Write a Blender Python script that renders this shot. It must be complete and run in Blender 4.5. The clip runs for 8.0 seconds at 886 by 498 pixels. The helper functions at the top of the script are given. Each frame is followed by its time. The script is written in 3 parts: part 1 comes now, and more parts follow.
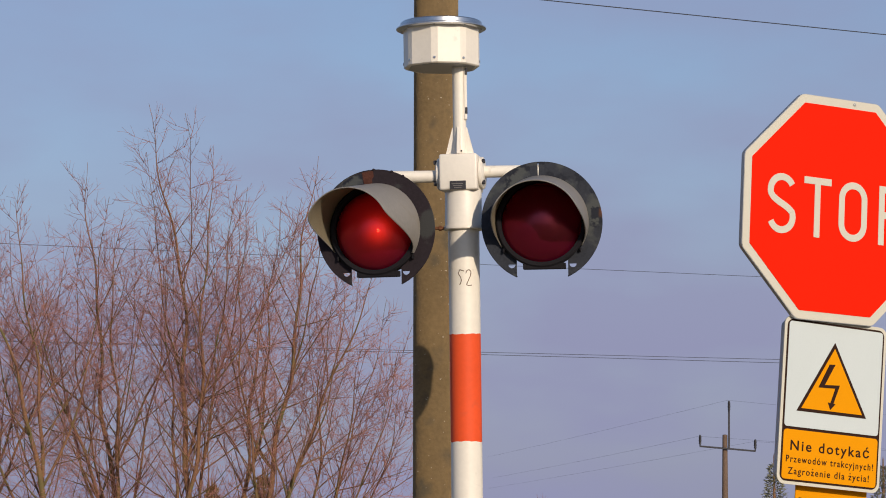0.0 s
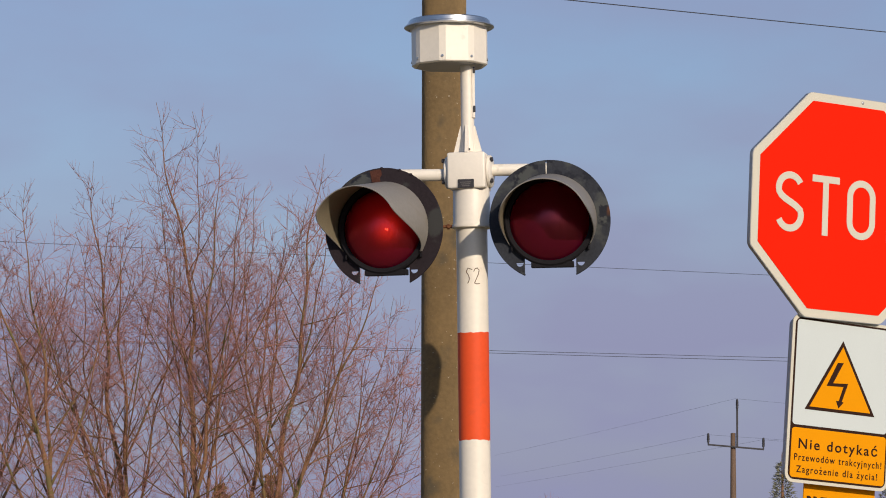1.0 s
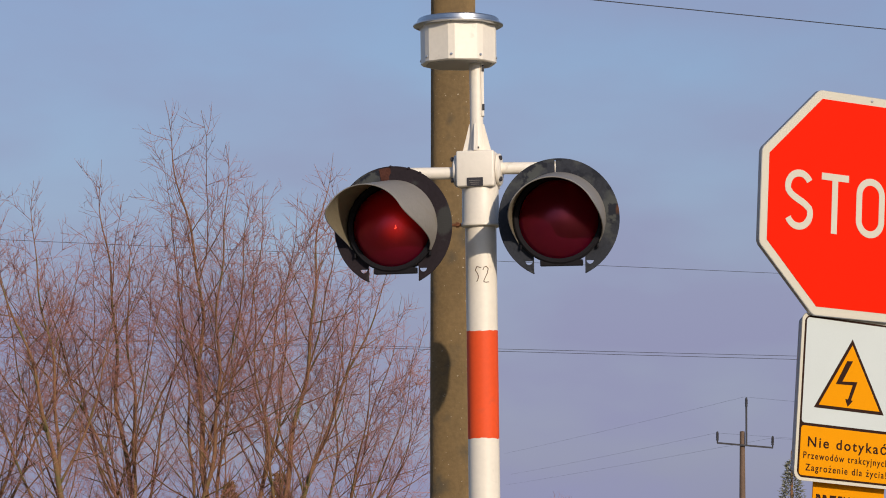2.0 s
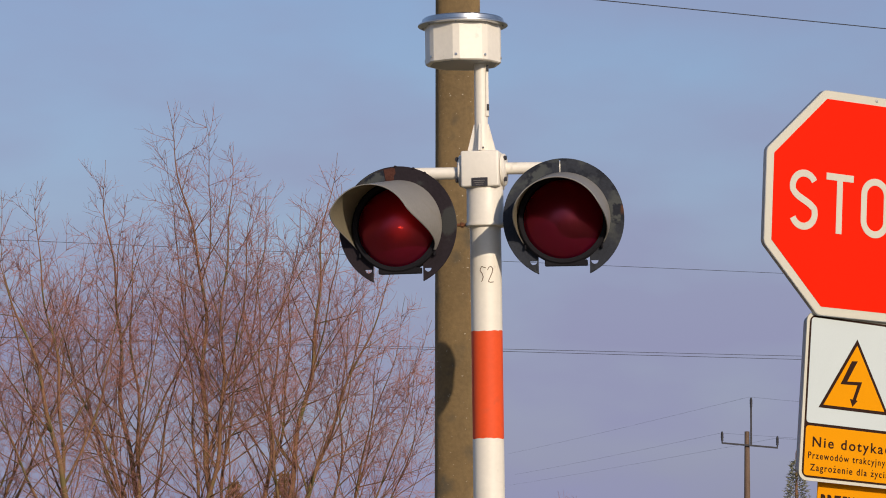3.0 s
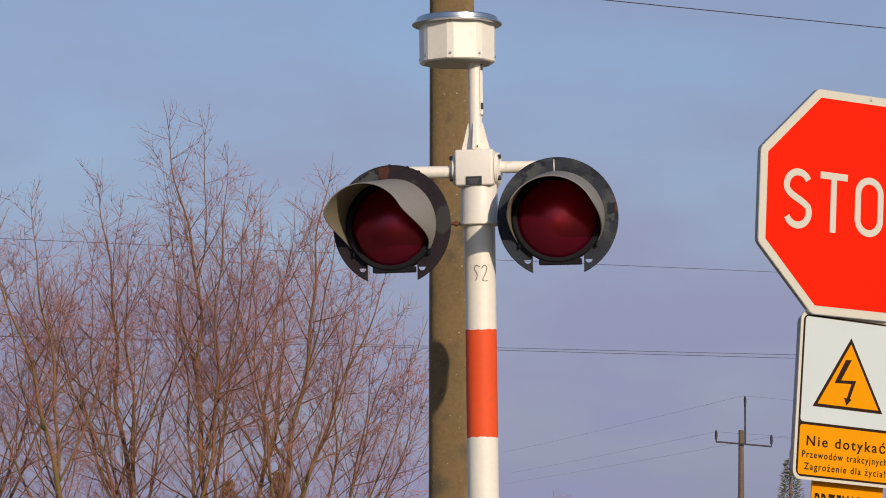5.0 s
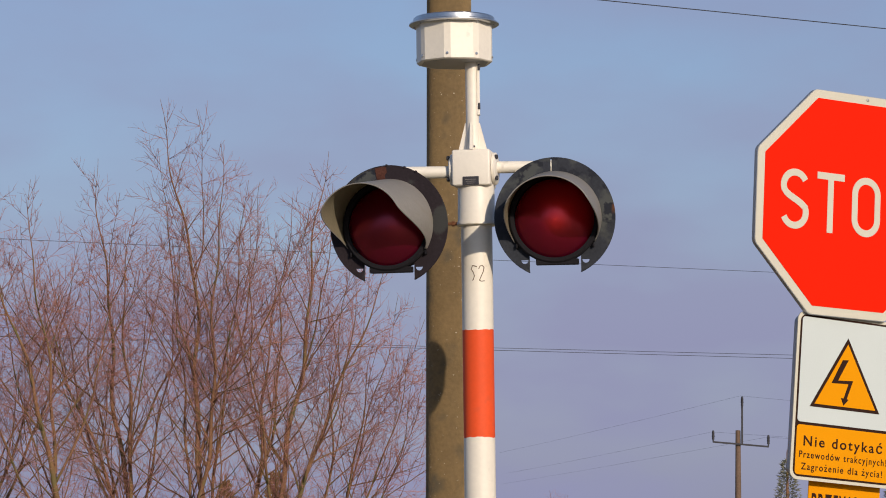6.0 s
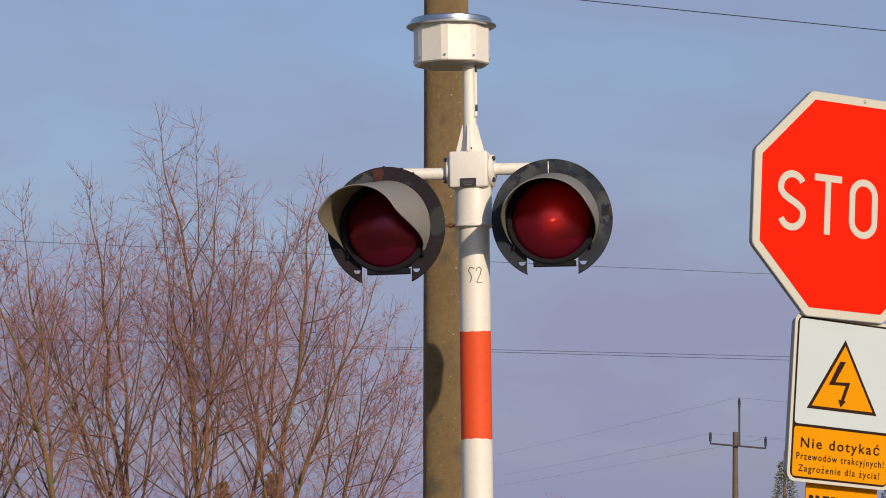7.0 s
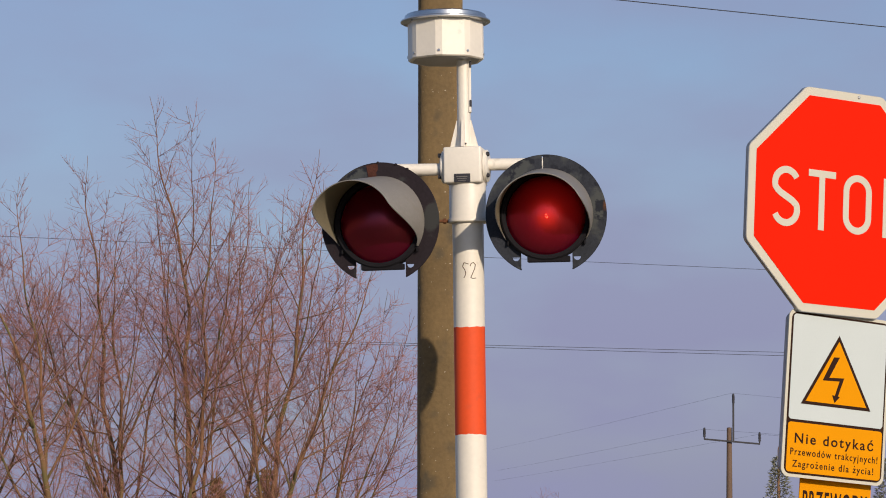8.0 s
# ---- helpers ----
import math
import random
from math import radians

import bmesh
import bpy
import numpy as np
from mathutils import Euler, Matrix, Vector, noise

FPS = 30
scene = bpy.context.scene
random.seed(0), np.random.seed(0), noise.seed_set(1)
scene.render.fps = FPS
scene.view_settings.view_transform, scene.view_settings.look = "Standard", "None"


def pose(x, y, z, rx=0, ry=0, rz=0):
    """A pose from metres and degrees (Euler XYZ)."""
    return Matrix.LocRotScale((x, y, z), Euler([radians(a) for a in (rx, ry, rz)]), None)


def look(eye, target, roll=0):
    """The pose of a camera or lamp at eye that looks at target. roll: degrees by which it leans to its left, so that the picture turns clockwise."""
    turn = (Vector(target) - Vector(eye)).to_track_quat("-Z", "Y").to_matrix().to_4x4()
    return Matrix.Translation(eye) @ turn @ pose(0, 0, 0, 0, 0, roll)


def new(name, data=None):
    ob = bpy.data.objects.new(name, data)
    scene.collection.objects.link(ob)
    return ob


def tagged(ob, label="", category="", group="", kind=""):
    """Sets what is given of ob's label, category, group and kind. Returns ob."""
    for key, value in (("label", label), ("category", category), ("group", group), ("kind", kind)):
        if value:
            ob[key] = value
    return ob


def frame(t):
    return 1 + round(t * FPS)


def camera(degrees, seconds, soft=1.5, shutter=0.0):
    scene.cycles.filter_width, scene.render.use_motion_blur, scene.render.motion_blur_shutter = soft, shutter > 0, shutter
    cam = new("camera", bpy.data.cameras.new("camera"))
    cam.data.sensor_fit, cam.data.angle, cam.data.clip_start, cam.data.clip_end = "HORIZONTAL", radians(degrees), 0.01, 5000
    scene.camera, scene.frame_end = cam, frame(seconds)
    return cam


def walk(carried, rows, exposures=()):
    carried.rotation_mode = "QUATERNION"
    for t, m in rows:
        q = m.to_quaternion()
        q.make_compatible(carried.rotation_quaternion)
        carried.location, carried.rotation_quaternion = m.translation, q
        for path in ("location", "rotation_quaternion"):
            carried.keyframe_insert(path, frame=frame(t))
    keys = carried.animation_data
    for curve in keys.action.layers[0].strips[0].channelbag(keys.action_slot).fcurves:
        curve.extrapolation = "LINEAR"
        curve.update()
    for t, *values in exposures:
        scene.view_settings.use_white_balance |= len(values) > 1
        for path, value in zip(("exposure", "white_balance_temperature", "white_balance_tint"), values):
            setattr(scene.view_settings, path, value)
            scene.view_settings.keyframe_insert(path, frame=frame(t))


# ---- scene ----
WALK = [  # seconds, turn to the left, tilt
    (0.0, 0.0, 95.536), (0.5, 0.047, 95.5205), (1.0, 0.1577, 95.5046), (1.5, 0.2866, 95.4773),
    (1.7, 0.2985, 95.4715), (2.8, 0.4470, 95.4735), (3.0, 0.4265, 95.4737), (3.5, 0.3886, 95.4683), (4.0, 0.3545, 95.4347), (4.5, 0.3444, 95.4509),
    (4.7, 0.3370, 95.4505), (5.8, 0.2475, 95.4450), (6.0, 0.2534, 95.4515), (6.5, 0.2363, 95.4817), (7.0, 0.1998, 95.4842), (7.5, 0.1515, 95.4412),
    (8.0, 0.0844, 95.3974),
]
cam = camera(17.154, 8.0, soft=1.0)
walk(cam, [(t, pose(0, 0, 1.6, rx, 0, rz)) for t, rz, rx in WALK],
     exposures=[(0.0, 0.0, 6500, 10), (8.0, 0.0, 6500, 10)])

# ---- light ----
SUN_AZ, SUN_EL = 26.1, 20.1   # degrees to the right of straight behind the camera, and up
sun_way = Vector((math.sin(radians(SUN_AZ)) * math.cos(radians(SUN_EL)),
                  -math.cos(radians(SUN_AZ)) * math.cos(radians(SUN_EL)), math.sin(radians(SUN_EL))))
sun = new("sun", bpy.data.lights.new("sun", "SUN"))
sun.data.energy, sun.data.angle, sun.data.color = 3.3, radians(0.53), (1.0, 0.86, 0.68)
sun.matrix_world = look(sun_way * 60, (0, 0, 0))

world = bpy.data.worlds.new("sky")
scene.world = world
world.use_nodes = True
wn, wl = world.node_tree.nodes, world.node_tree.links
sky = wn.new("ShaderNodeTexSky")
sky.sky_type, sky.sun_disc = "NISHITA", False
sky.sun_elevation, sky.sun_rotation = radians(SUN_EL), radians(180 - SUN_AZ)
sky.air_density, sky.dust_density, sky.ozone_density = 1.0, 1.2, 4.0
# thin lavender veil of high haze, denser towards the horizon and patchy
wtc, wsep = wn.new("ShaderNodeTexCoord"), wn.new("ShaderNodeSeparateXYZ")
wl.new(wtc.outputs["Generated"], wsep.inputs[0])
veil_map = wn.new("ShaderNodeMapping")
veil_map.inputs["Scale"].default_value = (9, 9, 22)
wl.new(wtc.outputs["Generated"], veil_map.inputs[0])
veil_noise = wn.new("ShaderNodeTexNoise")
veil_noise.inputs["Scale"].default_value, veil_noise.inputs["Detail"].default_value = 1.0, 4
wl.new(veil_map.outputs[0], veil_noise.inputs["Vector"])
low = wn.new("ShaderNodeMapRange")
low.inputs[1].default_value, low.inputs[2].default_value = 0.0, 0.36
low.inputs[3].default_value, low.inputs[4].default_value = 1.0, 0.0
wl.new(wsep.outputs["Z"], low.inputs[0])
patch = wn.new("ShaderNodeMapRange")
patch.inputs[1].default_value, patch.inputs[2].default_value = 0.35, 0.65
patch.inputs[3].default_value, patch.inputs[4].default_value = -0.15, 0.15
wl.new(veil_noise.outputs[0], patch.inputs[0])
cover = wn.new("ShaderNodeMath")
cover.operation, cover.use_clamp = "ADD", True
wl.new(low.outputs[0], cover.inputs[0])
wl.new(patch.outputs[0], cover.inputs[1])
veil = wn.new("ShaderNodeMix")
veil.data_type = "RGBA"
wl.new(cover.outputs[0], veil.inputs[0])
wl.new(sky.outputs[0], veil.inputs[6])
veil.inputs[7].default_value = (2.54, 2.61, 4.02, 1)
wl.new(veil.outputs[2], wn["Background"].inputs[0])
wn["Background"].inputs[1].default_value = 0.114


# ---- materials ----
def mat(name, color, rough=0.6, metal=0.0, var=0.15, scale=8.0, fine=120.0, bump=0.15, spots=None, spec=0.5, chalk=0.0):
    """A surface with variation at two scales; spots: (colour, scale, low, high) of stains with a shape of their own."""
    m = bpy.data.materials.new(name)
    m.use_nodes = True
    n, l = m.node_tree.nodes, m.node_tree.links
    b = n["Principled BSDF"]
    b.inputs["Roughness"].default_value, b.inputs["Metallic"].default_value = rough, metal
    b.inputs["Specular IOR Level"].default_value = spec
    b.inputs["Diffuse Roughness"].default_value = chalk
    tc = n.new("ShaderNodeTexCoord")
    big, small = n.new("ShaderNodeTexNoise"), n.new("ShaderNodeTexNoise")
    big.inputs["Scale"].default_value, small.inputs["Scale"].default_value = scale, fine
    big.inputs["Detail"].default_value, small.inputs["Detail"].default_value = 4, 3
    for t in (big, small):
        l.new(tc.outputs["Object"], t.inputs["Vector"])
    add = n.new("ShaderNodeMath")
    add.operation = "ADD"
    l.new(big.outputs[0], add.inputs[0])
    l.new(small.outputs[0], add.inputs[1])
    ramp = n.new("ShaderNodeMapRange")
    ramp.inputs[1].default_value, ramp.inputs[2].default_value = 0.6, 1.4
    ramp.inputs[3].default_value, ramp.inputs[4].default_value = 1 - var, 1 + var
    l.new(add.outputs[0], ramp.inputs[0])
    hsv = n.new("ShaderNodeHueSaturation")
    hsv.inputs["Color"].default_value = (*color, 1)
    l.new(ramp.outputs[0], hsv.inputs["Value"])
    out = hsv.outputs[0]
    for sc, ss, lo, hi in spots or ():
        st = n.new("ShaderNodeTexNoise")
        st.inputs["Scale"].default_value, st.inputs["Detail"].default_value = ss, 5
        l.new(tc.outputs["Object"], st.inputs["Vector"])
        mr = n.new("ShaderNodeMapRange")
        mr.inputs[1].default_value, mr.inputs[2].default_value = lo, hi
        l.new(st.outputs[0], mr.inputs[0])
        mix = n.new("ShaderNodeMix")
        mix.data_type = "RGBA"
        l.new(mr.outputs[0], mix.inputs[0])
        l.new(out, mix.inputs[6])
        mix.inputs[7].default_value = (*sc, 1)
        out = mix.outputs[2]
    l.new(out, b.inputs["Base Color"])
    if bump:
        bp = n.new("ShaderNodeBump")
        bp.inputs["Strength"].default_value, bp.inputs["Distance"].default_value = bump, 0.004
        l.new(small.outputs[0], bp.inputs["Height"])
        l.new(bp.outputs[0], b.inputs["Normal"])
    return m


WHITE = mat("white_paint", (0.80, 0.735, 0.64), 0.45, var=0.05, scale=6, fine=60, bump=0.05,
            spots=[((0.45, 0.40, 0.33), 14, 0.68, 0.85)])
RED_BAND = mat("orange_red_paint", (0.76, 0.085, 0.020), 0.6, spec=0.25, var=0.06, scale=6, fine=60, bump=0.05,
               spots=[((0.5, 0.09, 0.05), 12, 0.62, 0.85)])
CONCRETE = mat("spun_concrete", (0.21, 0.138, 0.060), 0.9, chalk=1.0, var=0.22, scale=5, fine=70, bump=0.5,
               spots=[((0.10, 0.08, 0.05), 9, 0.55, 0.75), ((0.55, 0.48, 0.36), 75, 0.69, 0.73)])
SCREEN = mat("weathered_dark_paint", (0.029, 0.032, 0.042), 0.75, spec=0.2, var=0.3, scale=10, fine=90, bump=0.2,
             spots=[((0.062, 0.066, 0.066), 9, 0.50, 0.58), ((0.016, 0.018, 0.026), 16, 0.56, 0.60),
                    ((0.10, 0.04, 0.02), 7, 0.68, 0.74)])
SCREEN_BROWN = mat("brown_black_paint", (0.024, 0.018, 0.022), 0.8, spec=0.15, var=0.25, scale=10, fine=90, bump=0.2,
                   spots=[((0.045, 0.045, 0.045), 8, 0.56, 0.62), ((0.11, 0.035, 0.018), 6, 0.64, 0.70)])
BLACK = mat("black_paint", (0.013, 0.012, 0.015), 0.85, spec=0.15, var=0.2, bump=0.1)
HOOD = mat("grey_hood_paint", (0.235, 0.215, 0.195), 0.55, var=0.1, scale=9, fine=80, bump=0.1,
           spots=[((0.2, 0.17, 0.13), 10, 0.6, 0.8)])
HOOD_IN = mat("hood_inner_paint", (0.20, 0.17, 0.115), 0.75, var=0.12, bump=0.1)
STEEL = mat("galvanised_steel", (0.55, 0.56, 0.58), 0.3, 0.95, var=0.1, scale=12, fine=120, bump=0.05)
ALU = mat("grey_aluminium", (0.42, 0.42, 0.43), 0.5, 0.6, var=0.1, bump=0.05)
REFLECTOR = mat("dull_reflector", (0.16, 0.16, 0.16), 0.6, 0.0, var=0.1, bump=0.0)
RUST = mat("rusty_steel", (0.16, 0.06, 0.025), 0.85, 0.2, var=0.3, fine=200, bump=0.4)
RUST_PAINT = mat("rust_stained_paint", (0.075, 0.030, 0.022), 0.9, spec=0.1, var=0.4, scale=30, fine=160, bump=0.3)
SIGN_RED = mat("red_reflective_sheet", (0.84, 0.014, 0.0008), 0.6, var=0.03, scale=5, fine=200, bump=0.02, spec=0.06)
SIGN_WHITE = mat("white_reflective_sheet", (0.56, 0.605, 0.605), 0.5, var=0.03, scale=5, fine=200, bump=0.02, spec=0.06)
SIGN_CREAM = mat("cream_reflective_sheet", (0.60, 0.565, 0.475), 0.5, var=0.04, scale=5, fine=200, bump=0.02, spec=0.06)
SIGN_YELLOW = mat("amber_reflective_sheet", (0.75, 0.285, 0.001), 0.6, var=0.03, scale=5, fine=200, bump=0.02, spec=0.06)
INK = mat("black_print", (0.03, 0.012, 0.007), 0.6, spec=0.1, var=0.1, bump=0.0)
WOOD = mat("weathered_pole_wood", (0.15, 0.095, 0.065), 0.85, var=0.25, scale=2, fine=30, bump=0.4)
IRON = mat("dark_iron", (0.035, 0.033, 0.04), 0.6, 0.3, var=0.2, scale=4, fine=30)
WIRE = mat("wire_metal", (0.05, 0.05, 0.055), 0.6, 0.4, var=0.1, bump=0.0)
BARK = mat("willow_bark", (0.20, 0.10, 0.05), 0.9, var=0.3, scale=3, fine=25, bump=0.4,
           spots=[((0.13, 0.10, 0.035), 2.5, 0.5, 0.62)])
TWIG = mat("red_brown_twigs", (0.40, 0.18, 0.145), 0.8, var=0.25, scale=1.2, fine=9, bump=0.0)
NEEDLE = mat("conifer_needles", (0.17, 0.165, 0.115), 0.8, var=0.35, scale=2, fine=12, bump=0.0)
THUJA = mat("bronzed_thuja", (0.20, 0.10, 0.035), 0.85, var=0.35, scale=2, fine=12, bump=0.0)
GRASS = mat("winter_grass", (0.25, 0.20, 0.115), 0.95, var=0.35, scale=0.3, fine=14, bump=0.3,
            spots=[((0.13, 0.13, 0.06), 0.15, 0.45, 0.65)])


def lens_material():
    """Red pressed glass: scatters the lamp's light forwards, reflects a little."""
    m = bpy.data.materials.new("red_lens_glass")
    m.use_nodes = True
    n, l = m.node_tree.nodes, m.node_tree.links
    n.remove(n["Principled BSDF"])
    tr, df, gl, tp = (n.new("ShaderNodeBsdf" + k) for k in ("Translucent", "Diffuse", "Glossy", "Transparent"))
    tr.inputs[0].default_value = (0.9, 0.022, 0.022, 1)
    df.inputs[0].default_value = (0.095, 0.002, 0.022, 1)
    gl.inputs[0].default_value, gl.inputs["Roughness"].default_value = (1, 0.17, 0.22, 1), 0.26
    tp.inputs[0].default_value = (1.0, 0.07, 0.05, 1)
    wave = n.new("ShaderNodeTexWave")
    wave.inputs["Scale"].default_value, wave.inputs["Distortion"].default_value = 34, 1.5
    tc = n.new("ShaderNodeTexCoord")
    l.new(tc.outputs["Object"], wave.inputs["Vector"])
    bp = n.new("ShaderNodeBump")
    bp.inputs["Strength"].default_value, bp.inputs["Distance"].default_value = 0.04, 0.003
    l.new(wave.outputs["Fac"], bp.inputs["Height"])
    for s in (tr, df, gl):
        l.new(bp.outputs[0], s.inputs["Normal"])
    # part of the light goes on nearly straight, so the middle is brightest
    rf = n.new("ShaderNodeBsdfRefraction")
    rf.inputs["Color"].default_value = (1.0, 0.04, 0.022, 1)
    rf.inputs["Roughness"].default_value, rf.inputs["IOR"].default_value = 0.95, 1.5
    press = n.new("ShaderNodeMixShader")
    press.inputs[0].default_value = 0.30
    l.new(tr.outputs[0], press.inputs[1])
    l.new(rf.outputs[0], press.inputs[2])
    body = n.new("ShaderNodeMixShader")
    body.inputs[0].default_value = 0.45
    l.new(press.outputs[0], body.inputs[1])
    l.new(df.outputs[0], body.inputs[2])
    thin = n.new("ShaderNodeMixShader")
    thin.inputs[0].default_value = 0.024
    l.new(body.outputs[0], thin.inputs[1])
    l.new(tp.outputs[0], thin.inputs[2])
    top = n.new("ShaderNodeMixShader")
    top.inputs[0].default_value = 0.19
    l.new(thin.outputs[0], top.inputs[1])
    l.new(gl.outputs[0], top.inputs[2])
    l.new(top.outputs[0], n["Material Output"].inputs[0])
    return m


LENS = lens_material()


def glow(name, color, strength):
    m = bpy.data.materials.new(name)
    m.use_nodes = True
    b = m.node_tree.nodes["Principled BSDF"]
    b.inputs["Base Color"].default_value = (*color, 1)
    b.inputs["Emission Color"].default_value = (*color, 1)
    b.inputs["Emission Strength"].default_value = strength
    return m


def added_dimmer_material():
    """Added dimmer glass: clear at one end of its turn, black at the other."""
    m = bpy.data.materials.new("added_dimmer_glass")
    m.use_nodes = True
    n, l = m.node_tree.nodes, m.node_tree.links
    n.remove(n["Principled BSDF"])
    tc, sep, com = n.new("ShaderNodeTexCoord"), n.new("ShaderNodeSeparateXYZ"), n.new("ShaderNodeCombineXYZ")
    l.new(tc.outputs["Object"], sep.inputs[0])
    l.new(sep.outputs["X"], com.inputs["X"])
    l.new(sep.outputs["Z"], com.inputs["Y"])
    grad = n.new("ShaderNodeTexGradient")
    grad.gradient_type = "RADIAL"
    l.new(com.outputs[0], grad.inputs[0])
    mr = n.new("ShaderNodeMapRange")
    mr.inputs[1].default_value, mr.inputs[2].default_value = 0.15, 0.72
    mr.inputs[3].default_value, mr.inputs[4].default_value = 1.0, 0.0
    l.new(grad.outputs["Fac"], mr.inputs[0])
    power = n.new("ShaderNodeMath")
    power.operation = "POWER"
    power.inputs[1].default_value = 1.15
    l.new(mr.outputs[0], power.inputs[0])
    dark, clear, mix = n.new("ShaderNodeBsdfDiffuse"), n.new("ShaderNodeBsdfTransparent"), n.new("ShaderNodeMixShader")
    dark.inputs[0].default_value = (0.01, 0.01, 0.01, 1)
    l.new(power.outputs[0], mix.inputs[0])
    l.new(dark.outputs[0], mix.inputs[1])
    l.new(clear.outputs[0], mix.inputs[2])
    l.new(mix.outputs[0], n["Material Output"].inputs[0])
    return m


ADDED_DIMMER = added_dimmer_material()
BULB_LIT = glow("lit_bulb", (1.0, 0.72, 0.42), 240.0)
# lower glow stands in for the left lamp's beam pointing away
BULB_ASIDE = glow("lit_bulb_aimed_aside", (1.0, 0.62, 0.36), 165.0)


# ---- mesh helpers ----
def link(name, me, parent=None, label="", m=None):
    ob = new(name, me)
    if parent is not None:
        ob.parent = parent
    if m is not None:
        ob.matrix_basis = m
    if label:
        tagged(ob, label)
    return ob


def part(name, bm, material, parent=None, label="", m=None, smooth=False):
    me = bpy.data.meshes.new(name)
    bmesh.ops.recalc_face_normals(bm, faces=bm.faces)
    bm.to_mesh(me)
    bm.free()
    for mm in material if isinstance(material, (list, tuple)) else [material]:
        me.materials.append(mm)
    if smooth:
        me.polygons.foreach_set("use_smooth", [True] * len(me.polygons))
        me.set_sharp_from_angle(angle=radians(40))
    return link(name, me, parent, label, m)


def empty(name, m, label, category, group=""):
    ob = new(name)
    ob.matrix_basis = m
    return tagged(ob, label, category, group)


def lathe(profile, seg=48, axis="z", a0=0.0, a1=360.0):
    """profile: (radius, height) pairs, turned about z."""
    bm = bmesh.new()
    full = a1 - a0 > 359.9
    k = seg if full else seg + 1
    rings = []
    for r, h in profile:
        if r < 1e-6:
            rings.append([bm.verts.new((0, 0, h))] * k)
        else:
            rings.append([bm.verts.new((r * math.cos(radians(a0 + (a1 - a0) * i / seg)),
                                        r * math.sin(radians(a0 + (a1 - a0) * i / seg)), h)) for i in range(k)])
    for p, q in zip(rings, rings[1:]):
        for i in range(seg):
            j = (i + 1) % k
            f = [v for n_, v in enumerate((p[i], p[j], q[j], q[i])) if v not in (p[i], p[j], q[j], q[i])[:n_]]
            if len(f) > 2:
                bm.faces.new(f)
    if axis == "y":   # the height runs forwards, towards -y
        bmesh.ops.transform(bm, matrix=Matrix.Rotation(radians(90), 4, "X"), verts=bm.verts)
    if axis == "x":
        bmesh.ops.transform(bm, matrix=Matrix.Rotation(radians(90), 4, "Y"), verts=bm.verts)
    return bm


def rod(r, h0, h1, axis="z", seg=24, bev=0.002):
    return lathe([(0, h0), (r - bev, h0), (r, h0 + bev), (r, h1 - bev), (r - bev, h1), (0, h1)], seg, axis)


def box(x0, x1, y0, y1, z0, z1, bev=0.0, seg=2):
    bm = bmesh.new()
    bmesh.ops.create_cube(bm, size=1)
    bmesh.ops.transform(bm, verts=bm.verts, matrix=Matrix.LocRotScale(
        ((x0 + x1) / 2, (y0 + y1) / 2, (z0 + z1) / 2), None, (x1 - x0, y1 - y0, z1 - z0)))
    if bev:
        bmesh.ops.bevel(bm, geom=bm.edges[:], offset=bev, segments=seg, affect="EDGES", profile=0.5)
    return bm


def plate(loops, y0, y1, bm=None):
    """A flat sheet in the x-z plane from an outline and holes, from y0 (front) to y1 (back)."""
    bm = bm or bmesh.new()
    edges = []
    for loop in loops:
        vs = [bm.verts.new((x, y0, z)) for x, z in loop]
        edges += [bm.edges.new((vs[i], vs[(i + 1) % len(vs)])) for i in range(len(vs))]
    got = bmesh.ops.triangle_fill(bm, use_beauty=True, use_dissolve=False, edges=edges)
    faces = [g for g in got["geom"] if isinstance(g, bmesh.types.BMFace)]
    ex = bmesh.ops.extrude_face_region(bm, geom=faces, use_keep_orig=True)
    bmesh.ops.translate(bm, verts=[v for v in ex["geom"] if isinstance(v, bmesh.types.BMVert)], vec=(0, y1 - y0, 0))
    return bm


def arc(cx, cz, r, a0, a1, n):
    """Points on an arc, angles in degrees from straight up, clockwise."""
    return [(cx + r * math.sin(radians(a0 + (a1 - a0) * i / n)), cz + r * math.cos(radians(a0 + (a1 - a0) * i / n)))
            for i in range(n + 1)]


def rounded(pts, r, n=5):
    """The polygon with its corners rounded."""
    out = []
    for i, p in enumerate(pts):
        p, a, b = Vector(p), Vector(pts[i - 1]), Vector(pts[(i + 1) % len(pts)])
        u, v = (a - p).normalized(), (b - p).normalized()
        half = u.angle(v) / 2
        d = r / math.tan(half)
        c = p + (u + v).normalized() * (r / math.sin(half))
        s, e = p + u * d - c, p + v * d - c
        for k in range(n + 1):
            w = s.lerp(e, k / n).normalized() * r
            out.append(tuple(c + w))
    return out


def grow(pts, d):
    """A convex polygon, each side moved outwards by d (clockwise or not)."""
    out = []
    for i, p in enumerate(pts):
        p, a, b = Vector(p), Vector(pts[i - 1]), Vector(pts[(i + 1) % len(pts)])
        u, v = (a - p).normalized(), (b - p).normalized()
        out.append(tuple(p - (u + v).normalized() * (d / math.sin(u.angle(v) / 2))))
    return out


